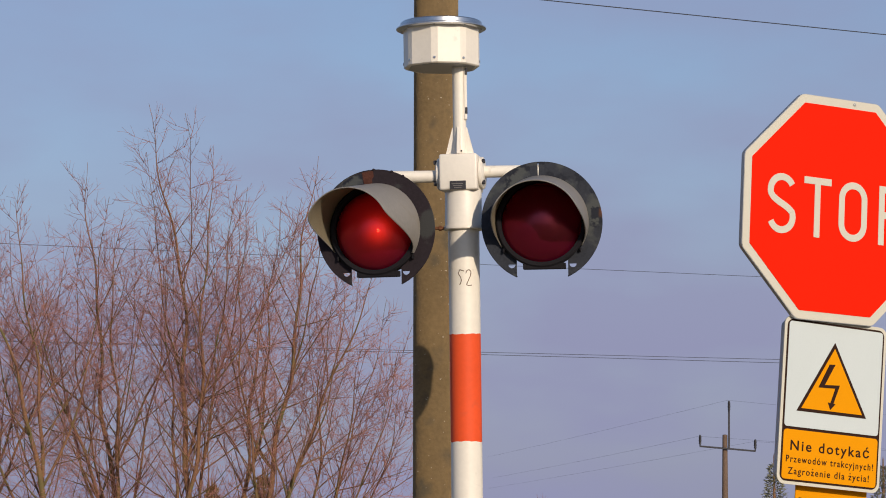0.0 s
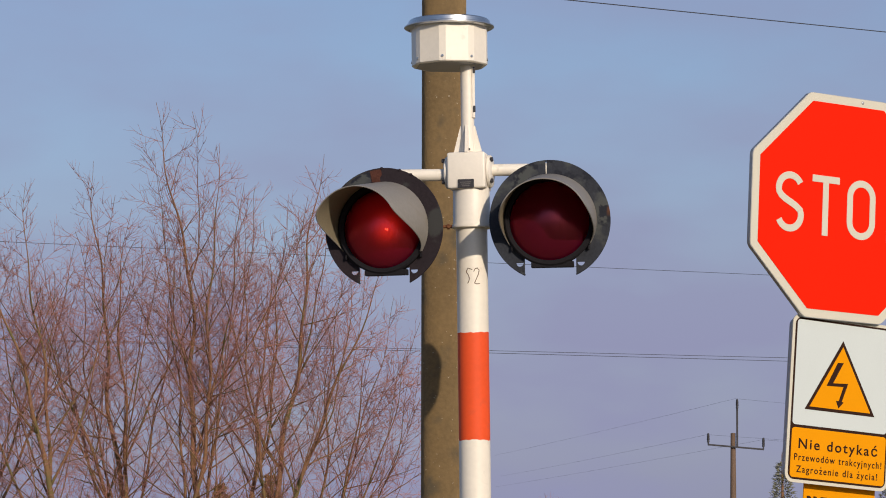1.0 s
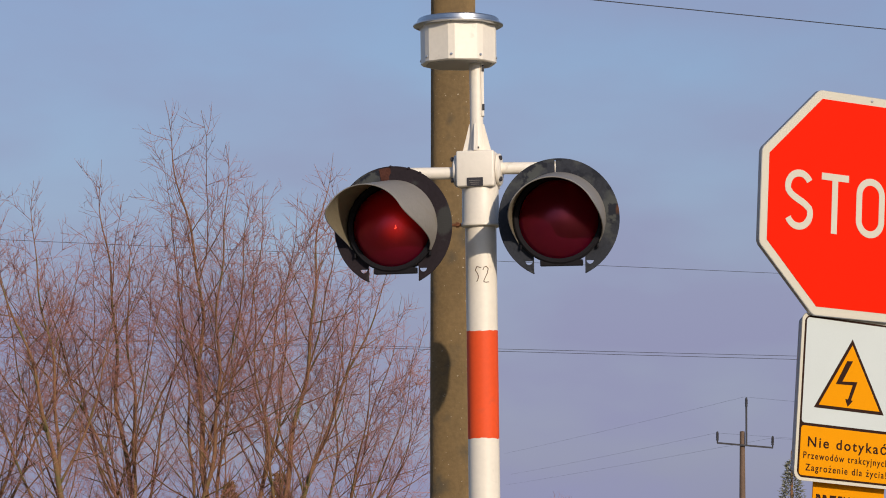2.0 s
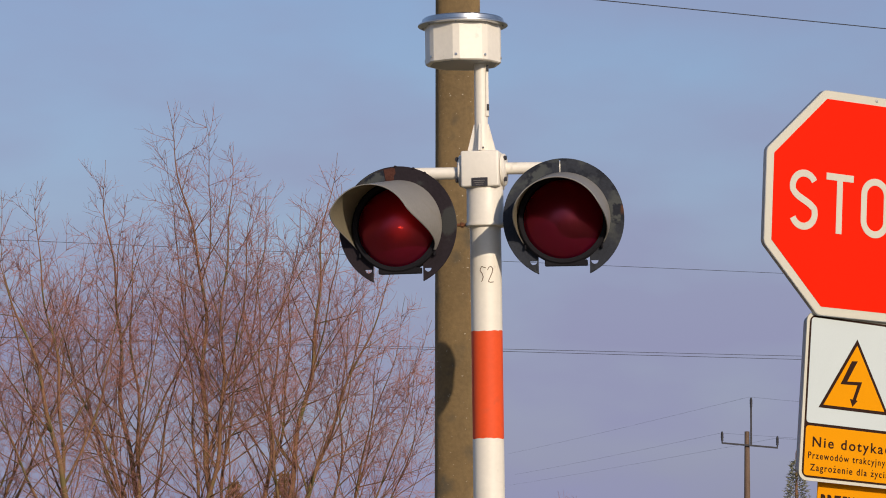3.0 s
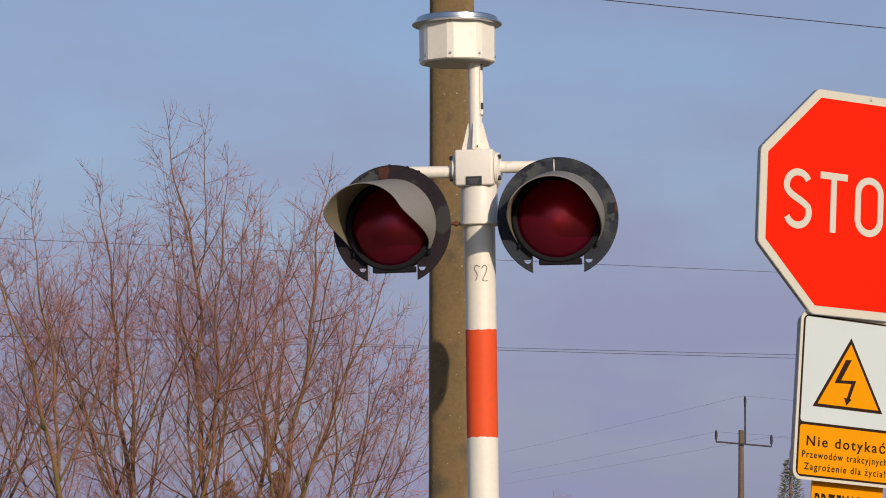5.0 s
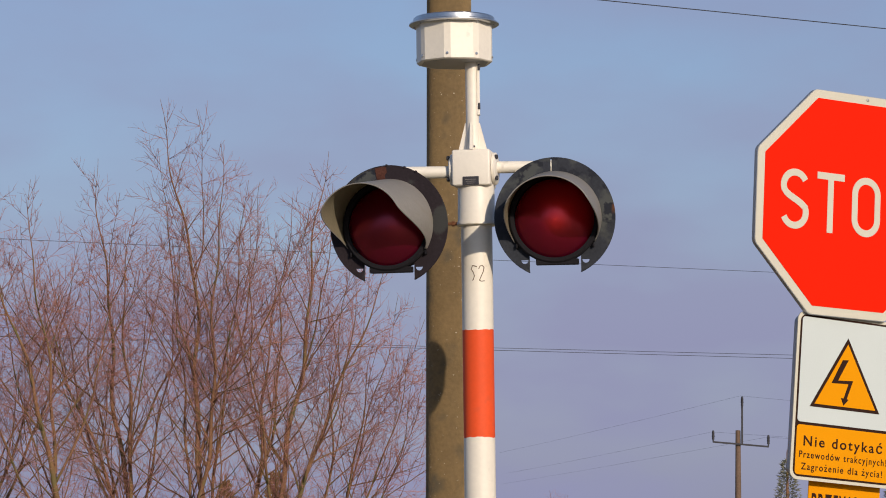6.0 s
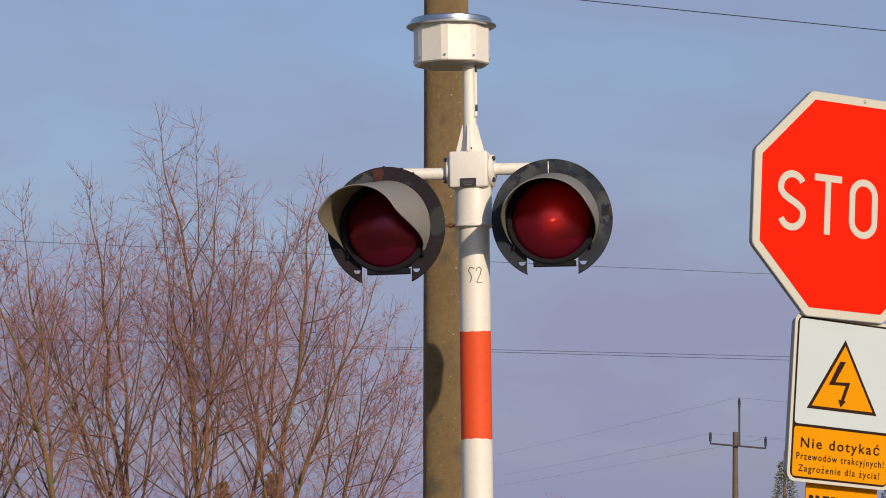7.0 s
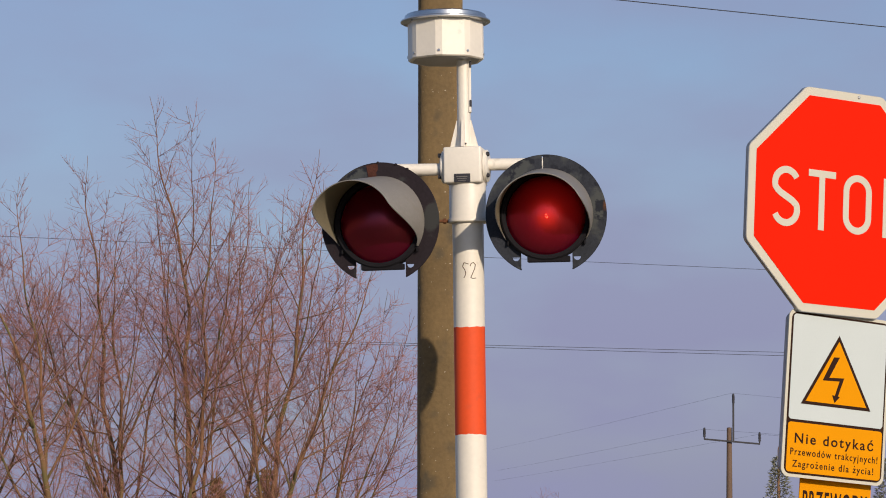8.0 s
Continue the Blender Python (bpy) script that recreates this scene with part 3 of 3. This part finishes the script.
def build_signs():
    # post with its clamps
    post = empty("sign_post", pose(1.278, 10.503, 0, 2.8, 1.8, 0), "grey galvanised steel sign post behind the plates", "sign post")
    part("post", rod(0.030, 0, 3.05, "z", 24), STEEL, post, smooth=True)
    part("cap", lathe([(0.032, 3.04), (0.032, 3.055), (0.02, 3.065), (0, 3.067)], 24), BLACK, post)
    # stop sign
    st = empty("stop_sign", pose(1.3926, 10.320, 2.7375, 0, 3.0, 27.98), "red octagonal stop sign with cream border and letters", "stop sign")
    def octagon(a):
        b = a * math.tan(radians(22.5))
        return [(-b, a), (b, a), (a, b), (a, -b), (b, -a), (-b, -a), (-a, -b), (-a, b)]
    part("panel", plate([rounded(octagon(0.399), 0.035)], -0.002, 0.016), ALU, st, "grey folded aluminium panel")
    part("border", plate([rounded(octagon(0.397), 0.035)], -0.0035, -0.002), SIGN_CREAM, st, "cream border")
    part("red_field", plate([rounded(octagon(0.368), 0.004, 2)], -0.005, -0.0035), SIGN_RED, st, "bright red field")
    letters_stop(st, -0.005)
    part("rivet", lathe([(0.006, 0), (0.004, 0.002), (0, 0.003)], 10, "y"), ALU, st, m=pose(0.06, -0.004, 0.385))
    for z in (-0.2, 0.2):
        part("clamp", box(-0.06, 0.06, 0.016, 0.034, z - 0.015, z + 0.015, 0.003), STEEL, st)
    # warning plate
    wp = empty("warning_plate", pose(1.3676, 10.328, 2.0512, 0, 4.6, 27.98), "white and amber high-voltage warning plate with black print", "warning sign")
    w, h = 0.4369 / 2, 0.588 / 2
    rect = lambda a, b, r: rounded([(-a, b), (a, b), (a, -b), (-a, -b)], r)
    part("panel", plate([rect(w, h, 0.030)], -0.002, 0.003), SIGN_CREAM, wp, "cream rimmed panel")
    part("folded_edge", plate([rect(w - 0.004, h - 0.012, 0.028)], 0.003, 0.026), ALU, wp, "grey folded edge")
    part("black_line", plate([rect(w - 0.011, h - 0.011, 0.024)], -0.0032, -0.002), INK, wp)
    zs = -0.0975
    a, b = w - 0.018, h - 0.018
    part("white_field", plate([rounded([(-a, b), (a, b), (a, zs + 0.005), (-a, zs + 0.005)], 0.012)], -0.0044, -0.0032), SIGN_WHITE, wp, "white field")
    part("amber_field", plate([rounded([(-a, zs - 0.005), (a, zs - 0.005), (a, -b), (-a, -b)], 0.012)], -0.0044, -0.0032), SIGN_YELLOW, wp, "amber text field")
    tri = [(-0.153, -0.036), (0.145, -0.036), (-0.004, 0.218)]
    part("triangle_edge", plate([tri], -0.0054, -0.0044), INK, wp)
    part("triangle", plate([grow(tri, -0.011)], -0.0064, -0.0054), SIGN_YELLOW, wp, "amber warning triangle")
    bolt = [(-0.016, 0.148), (0.009, 0.150), (-0.032, 0.073), (0.032, 0.077), (0.009, 0.010), (0.017, 0.008),
            (-0.004, -0.015), (-0.016, 0.012), (-0.004, 0.011), (0.013, 0.064), (-0.059, 0.061)]
    part("lightning_bolt", plate([[(x - 0.008, z * 0.98 - 0.006) for x, z in bolt]], -0.0074, -0.0064), INK, wp)
    words("writing", "Nie dotykać", -0.170, 0.166, -0.1745, -0.1395, -0.0044, INK, wp, 0.012)
    words("writing", "Przewodów trakcyjnych!", -0.186, 0.186, -0.2165, -0.1930, -0.0044, INK, wp, 0.008)
    words("writing", "Zagrozenie dla zycia!", -0.175, 0.170, -0.2580, -0.2345, -0.0044, INK, wp, 0.008, dots=(5, 15))
    for z in (-0.15, 0.15):
        part("clamp", box(-0.05, 0.05, 0.026, 0.034, z - 0.015, z + 0.015, 0.003), STEEL, wp)
    # lower amber plate
    lp = empty("amber_plate", pose(1.357, 10.369, 1.62, 0, 4.6, 27.98), "amber rectangular plate with bold dark lettering", "warning sign")
    part("panel", plate([rounded([(-0.152, 0.150), (0.152, 0.150), (0.152, -0.150), (-0.152, -0.150)], 0.006)], -0.002, 0.002), SIGN_YELLOW, lp)
    words("writing", "PRZEWODY", -0.138, 0.138, 0.028, 0.096, -0.002, INK, lp, 0.02)


# ---- wires ----
def wire(name, a, b, r, ext=60.0, sag=0.0, label=""):
    a, b = np.array(a, float), np.array(b, float)
    d = (b - a) / np.linalg.norm(b - a)
    a, b = a - d * ext, b + d * ext
    line = []
    for i in range(25):
        q = i / 24
        p = a + (b - a) * q
        p[2] -= sag * 4 * q * (1 - q)
        line.append((p, r))
    ob = link(name, tube_mesh(name, [line], 5, WIRE))
    return tagged(ob, label or "thin dark overhead line wire against the sky", "wire", "overhead wires")


def build_wires():
    wire("overhead_wire", (0.912, 30.0, 7.109), (4.912, 32.2, 7.109), 0.0055)
    wire("overhead_wire", (-10.606, 70.0, 8.52), (8.47, 78.9, 8.50), 0.006)
    wire("overhead_wire", (-13.591, 90.0, 7.50), (11.35, 99.8, 7.50), 0.008)
    wire("overhead_wire", (-13.0, 83.4, 7.06), (10.72, 94.2, 7.06), 0.008)
    for p, q in (((12.088, 125, 7.25), (3.2, 214, 7.15)), ((10.87, 125, 5.72), (3.66, 214, 5.65)), ((13.22, 125, 5.50), (3.9, 255, 5.50))):
        wire("pole_wire", p, q, 0.0038, 0.0, 0.05, "fine dark distribution line wire tied to a far pole")
        wire("pole_wire", p, (p[0] + 26, p[1] + 40, p[2] - 0.1), 0.0038, 0.0, 0.05, "fine dark distribution line wire tied to a far pole")


def build_power_pole():
    e = empty("power_pole", pose(11.94, 125, 0, 0, 0.4, 0), "weathered wooden power pole with crossarm and pin insulators", "utility pole")
    part("shaft", lathe([(0, 0), (0.16, 0), (0.13, 3), (0.105, 5.78), (0, 5.80)], 16), WOOD, e, smooth=True)
    part("crossarm", box(-1.19, 1.19, -0.22, -0.12, -0.036, 0.036, 0.01), IRON, e, "dark iron crossarm", pose(0.10, 0, 5.19, 0, 4.6, 0))
    part("top_bracket", box(-0.04, 0.04, -0.18, -0.12, 5.2, 7.0, 0.01), IRON, e, "dark iron top bracket", pose(0.16, 0, 0))
    for x, z in ((-1.07, 5.30), (1.27, 5.12), (0.16, 6.75)):
        part("insulator", lathe([(0, 0), (0.03, 0), (0.03, 0.10), (0.06, 0.11), (0.045, 0.2), (0.065, 0.22), (0.05, 0.32), (0.06, 0.34), (0.04, 0.48), (0, 0.50)], 14),
             IRON, e, "brown glazed pin insulator", pose(x, -0.17, z - 0.02), True)


# ---- trees ----
rng = np.random.default_rng(11)
# level by level below a limb: bough, branch, shoot, twig
GAP = (0.205, 0.165, 0.165)           # spacing of what springs from a limb, a bough, a branch
ANGLE = ((30, 70), (20, 56), (20, 60))
LIFT = (0.042, 0.045, 0.030)        # how far each turns up on its way
WANDER = (0.075, 0.085, 0.10)


def sprout(line, length, level, wood, twigs, first, top):
    """Grow side shoots along a line of (point, radius)."""
    n = len(line) - 1
    s = first
    side = rng.uniform(0, 6.28)
    while s < length * 0.97:
        i = min(int(s / length * n), n - 1)
        pos, rad = line[i]
        t = line[i + 1][0] - pos
        t = t / (np.linalg.norm(t) + 1e-9)
        side += 2.4 + rng.normal(0, 0.6)
        u = np.cross(t, [0.2, 0.97, 0.1])
        u /= np.linalg.norm(u) + 1e-9
        w = np.cross(t, u)
        ang = radians(rng.uniform(*ANGLE[level]))
        d = t * math.cos(ang) + (u * math.cos(side) + w * math.sin(side) * 0.75) * math.sin(ang)
        rest = length - s
        if level == 0:
            ln = min(0.42 + rest * rng.uniform(0.12, 0.42), 1.9) * rng.uniform(0.6, 1.15)
        elif level == 1:
            ln = min(0.22 + rest * rng.uniform(0.2, 0.66), 1.05)
        else:
            ln = min(0.14 + rest * rng.uniform(0.2, 0.6), 0.50)
        ln = min(ln, max(0.12, (top - pos[2]) * rng.uniform(0.85, 1.15)))
        r1 = max(min(rad * rng.uniform(0.30, 0.62), (0.014, 0.0068, 0.0042)[level] * (0.55 + 0.45 * ln / (1.9, 1.05, 0.50)[level])),
                 (0.0056, 0.0043, 0.0033)[level])
        k = max(4, int(ln / (0.16, 0.12, 0.10)[level]))
        p, sub = pos.copy(), []
        for j in range(k + 1):
            sub.append((p.copy(), max(r1 * (1 - 0.75 * j / k), 0.0018)))
            d = d + rng.normal(0, WANDER[level], 3) + np.array([0, 0, LIFT[level]])
            d /= np.linalg.norm(d)
            p = p + d * (ln / k)
        (wood if r1 > 0.008 else twigs).append(sub)
        if level < 2 and ln > 0.22:
            sprout(sub, ln, level + 1, wood, twigs, ln * rng.uniform(0.12, 0.28), top)
        s += GAP[level] * rng.uniform(0.55, 1.45) * (1.4 - 0.5 * s / length if level == 0 else 1.0)


BOUGHS = []
FORKS = (0.35, 0.49, 0.64)


def build_tree(x, y, limbs, label, group="bare trees"):
    """limbs: (sideways place at 2 m, halfway up and at the tip, tip height, radius at 2 m, lean in depth)."""
    t = empty("bare_tree", pose(x, y, 0), label, "tree", group)
    stool = lathe([(0, -0.1), (0.42, -0.1), (0.34, 0.12), (0.25, 0.42), (0.12, 0.55), (0, 0.58)], 18)
    for v in stool.verts:
        v.co += noise.noise_vector(v.co * 3) * 0.05
    part("stump", stool, BARK, t, smooth=True)
    for k, (x0, x1, x2, top, r, deep) in enumerate(limbs):
        wood, twigs, line = [], [], []
        low = min(2.0, top * 0.3)
        foot = 0.12 * (x0 - x)
        w = rng.uniform(0, 6.28, 4)
        n = int(top / 0.16)
        for i in range(n + 1):
            z = top * i / n
            q = (z - low) / (top - low)
            if q < 0:
                c = z / low
                px = (x + foot) * (1 - c) + x0 * c + (x - x0) * 0.25 * c * (1 - c)
            else:
                px = x0 * (1 - q) * (1 - 2 * q) + x1 * 4 * q * (1 - q) + x2 * q * (2 * q - 1)
            px += (0.055 * math.sin(1.7 * z + w[0]) + 0.028 * math.sin(4.1 * z + w[1])) * min(1, z)
            py = deep * z * 0.14 + 0.05 * math.sin(1.4 * z + w[2])
            rr = r * (1.1 - 0.30 * z / low) if q < 0 else max(0.0035, 0.80 * r * (1 - q) ** 0.9)
            line.append((np.array((px - x, py, z)), rr))
        length = sum(np.linalg.norm(b[0] - a[0]) for a, b in zip(line, line[1:]))
        wood.append(line)
        sprout(line, length, 0, wood, twigs, length * 0.16, top + 0.1)
        # forks that run up beside the leader
        turn = rng.uniform(0, 6.28)
        for q in FORKS if top > 3 else ():
            i = int(n * (q + rng.uniform(-0.05, 0.05)))
            p, rad = line[i]
            d = line[i + 1][0] - p
            d /= np.linalg.norm(d)
            turn += rng.uniform(1.9, 3.4)
            a = radians(rng.uniform(24, 46))
            d = d * math.cos(a) + np.array((math.cos(turn), 0.8 * math.sin(turn), 0)) * math.sin(a)
            ln = (top - p[2]) * rng.uniform(0.78, 1.0)
            m = int(ln / 0.16) + 3
            fork = []
            for j in range(m + 1):
                fork.append((p.copy(), max(0.0036, rad * 0.50 * (1 - j / m) ** 0.85)))
                d = d + rng.normal(0, 0.055, 3) + np.array([0, 0, 0.036])
                d /= np.linalg.norm(d)
                p = p + d * (ln / m)
            wood.append(fork)
            sprout(fork, ln, 0, wood, twigs, ln * 0.15, top + 0.1)
        limb = link("limb", tube_mesh("limb", wood, 6, BARK), t)
        tagged(link("crown", tube_mesh("crown", twigs, 3, TWIG), limb, "fine red-brown twigs"), kind="stuff")
        BOUGHS.append((limb, (0, 0, 0), top, k + x))


def build_trees():
    build_tree(-6.0, 45.6, [(-6.02, -6.62, -7.3, 6.2, 0.066, -0.5), (-6.12, -6.44, -6.72, 7.1, 0.048, 0.4),
                            (-6.25, -7.2, -8.3, 4.9, 0.036, 0.3)],
               "bare willow with a thick stem leaning outwards")
    build_tree(-5.14, 46.6, [(-5.16, -5.52, -5.72, 7.55, 0.060, 0.3), (-5.12, -5.2, -5.12, 6.7, 0.044, -0.4),
                             (-5.3, -6.1, -6.75, 5.9, 0.046, 0.5), (-4.9, -4.62, -4.5, 6.3, 0.030, 0.7),
                             (-5.4, -5.8, -5.95, 6.4, 0.030, 0.9)],
               "bare willow with several mossy leaning stems")
    build_tree(-4.02, 46.0, [(-4.02, -4.12, -4.68, 8.4, 0.066, 0.2), (-3.96, -3.72, -3.66, 7.6, 0.048, -0.4),
                             (-4.1, -4.35, -4.28, 6.5, 0.034, 0.6), (-3.85, -3.42, -3.02, 7.1, 0.036, 0.5)],
               "tall bare many-stemmed willow with red-brown twigs")
    build_tree(-2.78, 46.3, [(-2.72, -2.36, -2.0, 7.6, 0.062, 0.2), (-2.62, -1.78, -1.05, 5.9, 0.052, -0.4),
                             (-3.1, -2.78, -2.6, 6.9, 0.036, 0.5), (-2.95, -3.12, -3.3, 6.5, 0.034, -0.5)],
               "bare willow with mossy stem and wide side branches")
    build_tree(-2.0, 47.2, [(-1.98, -1.55, -1.2, 4.9, 0.030, 0.3), (-1.75, -1.1, -0.62, 4.6, 0.026, -0.4), (-2.15, -1.9, -1.75, 6.2, 0.028, 0.6),
                            (-1.85, -1.35, -0.95, 5.4, 0.026, 0.8), (-1.6, -0.98, -0.6, 4.1, 0.024, 0.2)],
               "low bare willow bush with fine twigs")
    build_tree(-7.6, 47.0, [(-7.4, -6.9, -6.5, 5.4, 0.040, 0.3), (-7.5, -7.5, -7.3, 6.3, 0.045, -0.3), (-7.25, -6.5, -6.05, 6.3, 0.034, 0.5)],
               "bare willow with upright stems")
    build_tree(-3.5, 50.5, [(-3.5, -3.2, -3.2, 7.0, 0.040, 0.2)],
               "slender bare willow between larger ones")
    build_tree(-5.7, 51.0, [(-5.95, -6.6, -7.1, 6.6, 0.036, -0.3)],
               "bare willow standing behind the others")
    build_tree(3.34, 95.0, [(3.25, 3.1, 3.0, 2.85, 0.026, 0.2), (3.45, 3.5, 3.65, 2.7, 0.026, -0.2)],
               "small bare bush far off in the field")


def build_conifer(x, y, h, r, material, label, seed, round_top=False):
    g = np.random.default_rng(seed)
    e = empty("conifer", pose(x, y, 0), label, "tree", "conifers")
    part("trunk", lathe([(0, 0), (0.11, 0), (0.02, h * 0.97), (0, h)], 10), BARK, e, smooth=True)
    V, F = [], []
    for _ in range(2600 if round_top else 2300):
        q = g.uniform(0.04, 1) ** 0.75
        z = h * (1 - q * 0.93)
        rr = r * (q ** 0.8 if round_top else q) * g.uniform(0.35, 1.0)
        a = g.uniform(0, 6.283)
        c = np.array([rr * math.cos(a), rr * math.sin(a), z])
        out = np.array([math.cos(a), math.sin(a), (0.9 if round_top else 0.25)]) + g.normal(0, 0.35, 3)
        out *= g.uniform(0.06, 0.16) / np.linalg.norm(out)
        s1 = np.cross(out, g.normal(0, 1, 3))
        s1 *= g.uniform(0.010, 0.026) / (np.linalg.norm(s1) + 1e-9)
        s2 = np.cross(out, s1)
        s2 *= g.uniform(0.010, 0.026) / (np.linalg.norm(s2) + 1e-9)
        b = len(V)
        V += [(c + s1).tolist(), (c - s1 * 0.5 + s2).tolist(), (c - s1 * 0.5 - s2).tolist(), (c + out).tolist()]
        F += [(b, b + 1, b + 3), (b + 1, b + 2, b + 3), (b + 2, b, b + 3), (b, b + 2, b + 1)]
    me = bpy.data.meshes.new("crown")
    me.from_pydata(V, [], F)
    me.materials.append(material)
    link("crown", me, e)


def build_conifers():
    build_conifer(10.68, 95, 4.2, 1.15, NEEDLE, "dark green young spruce far behind the sign", 3)
    build_conifer(14.2, 95, 4.1, 1.1, NEEDLE, "dark green spruce far behind the warning plate", 4)
    build_conifer(-5.88, 75, 3.05, 0.72, THUJA, "bronze-brown thuja behind the bare trees", 5, True)
    build_conifer(-4.59, 75, 3.3, 0.78, THUJA, "bronze-brown thuja behind the bare trees", 6, True)


build_ground()
build_signal()
build_concrete_pole()
build_signs()
build_wires()
build_power_pole()
build_trees()
build_conifers()


# ---- what moves ----
PERIOD = 1.03


def shine(t, up0, up1, down0, down1):
    """How bright a flashing lamp looks at t, 0 to 1: it warms from up0 to up1 and cools from down0 to down1."""
    q = (t - up0) % PERIOD + up0
    return max(0.0, min(1.0, (q - up0) / (up1 - up0), 1 - (q - down0) / (down1 - down0)))


# sideways lean of the tallest tree's top in the wind
SWAY = [(0, 0), (0.5, -11), (1.0, -4), (1.5, 1), (2.0, -5), (2.5, -10), (3.0, -8), (3.5, -8), (4.0, -11), (4.5, 0), (5.0, -4),
        (5.5, -9), (6.0, -5), (6.5, -6), (7.0, -12), (7.5, -4), (8.0, -8)]


def motions():
    # the two lamps flash in turn: the added graded disc turns to and fro before each bulb
    for disc, side in BULBS:
        times = (0.23, 0.46, 0.70, 0.99) if side == "right" else (0.80, 1.08, 1.24, 1.52)
        rows = []
        for i in range(0, 321):
            t = i * 0.025
            clear = shine(t, *times) ** 1.6
            rows.append((t, pose(0, 0.018, -0.045, 0, (-0.03 + 0.05 * (clear < 0.01) - 0.60 * clear ** 0.87) * 360, 0)))
        walk(disc, rows)
    for limb, base, length, k in BOUGHS:
        rows = []
        for t, v in SWAY:
            deg = math.degrees(v / 930) * 0.8 + 0.10 * math.sin(t * 5.1 + k * 2.3)
            rows.append((t, pose(*base, 0.06 * math.sin(t * 4.0 + k), deg, 0)))
        walk(limb, rows)


motions()
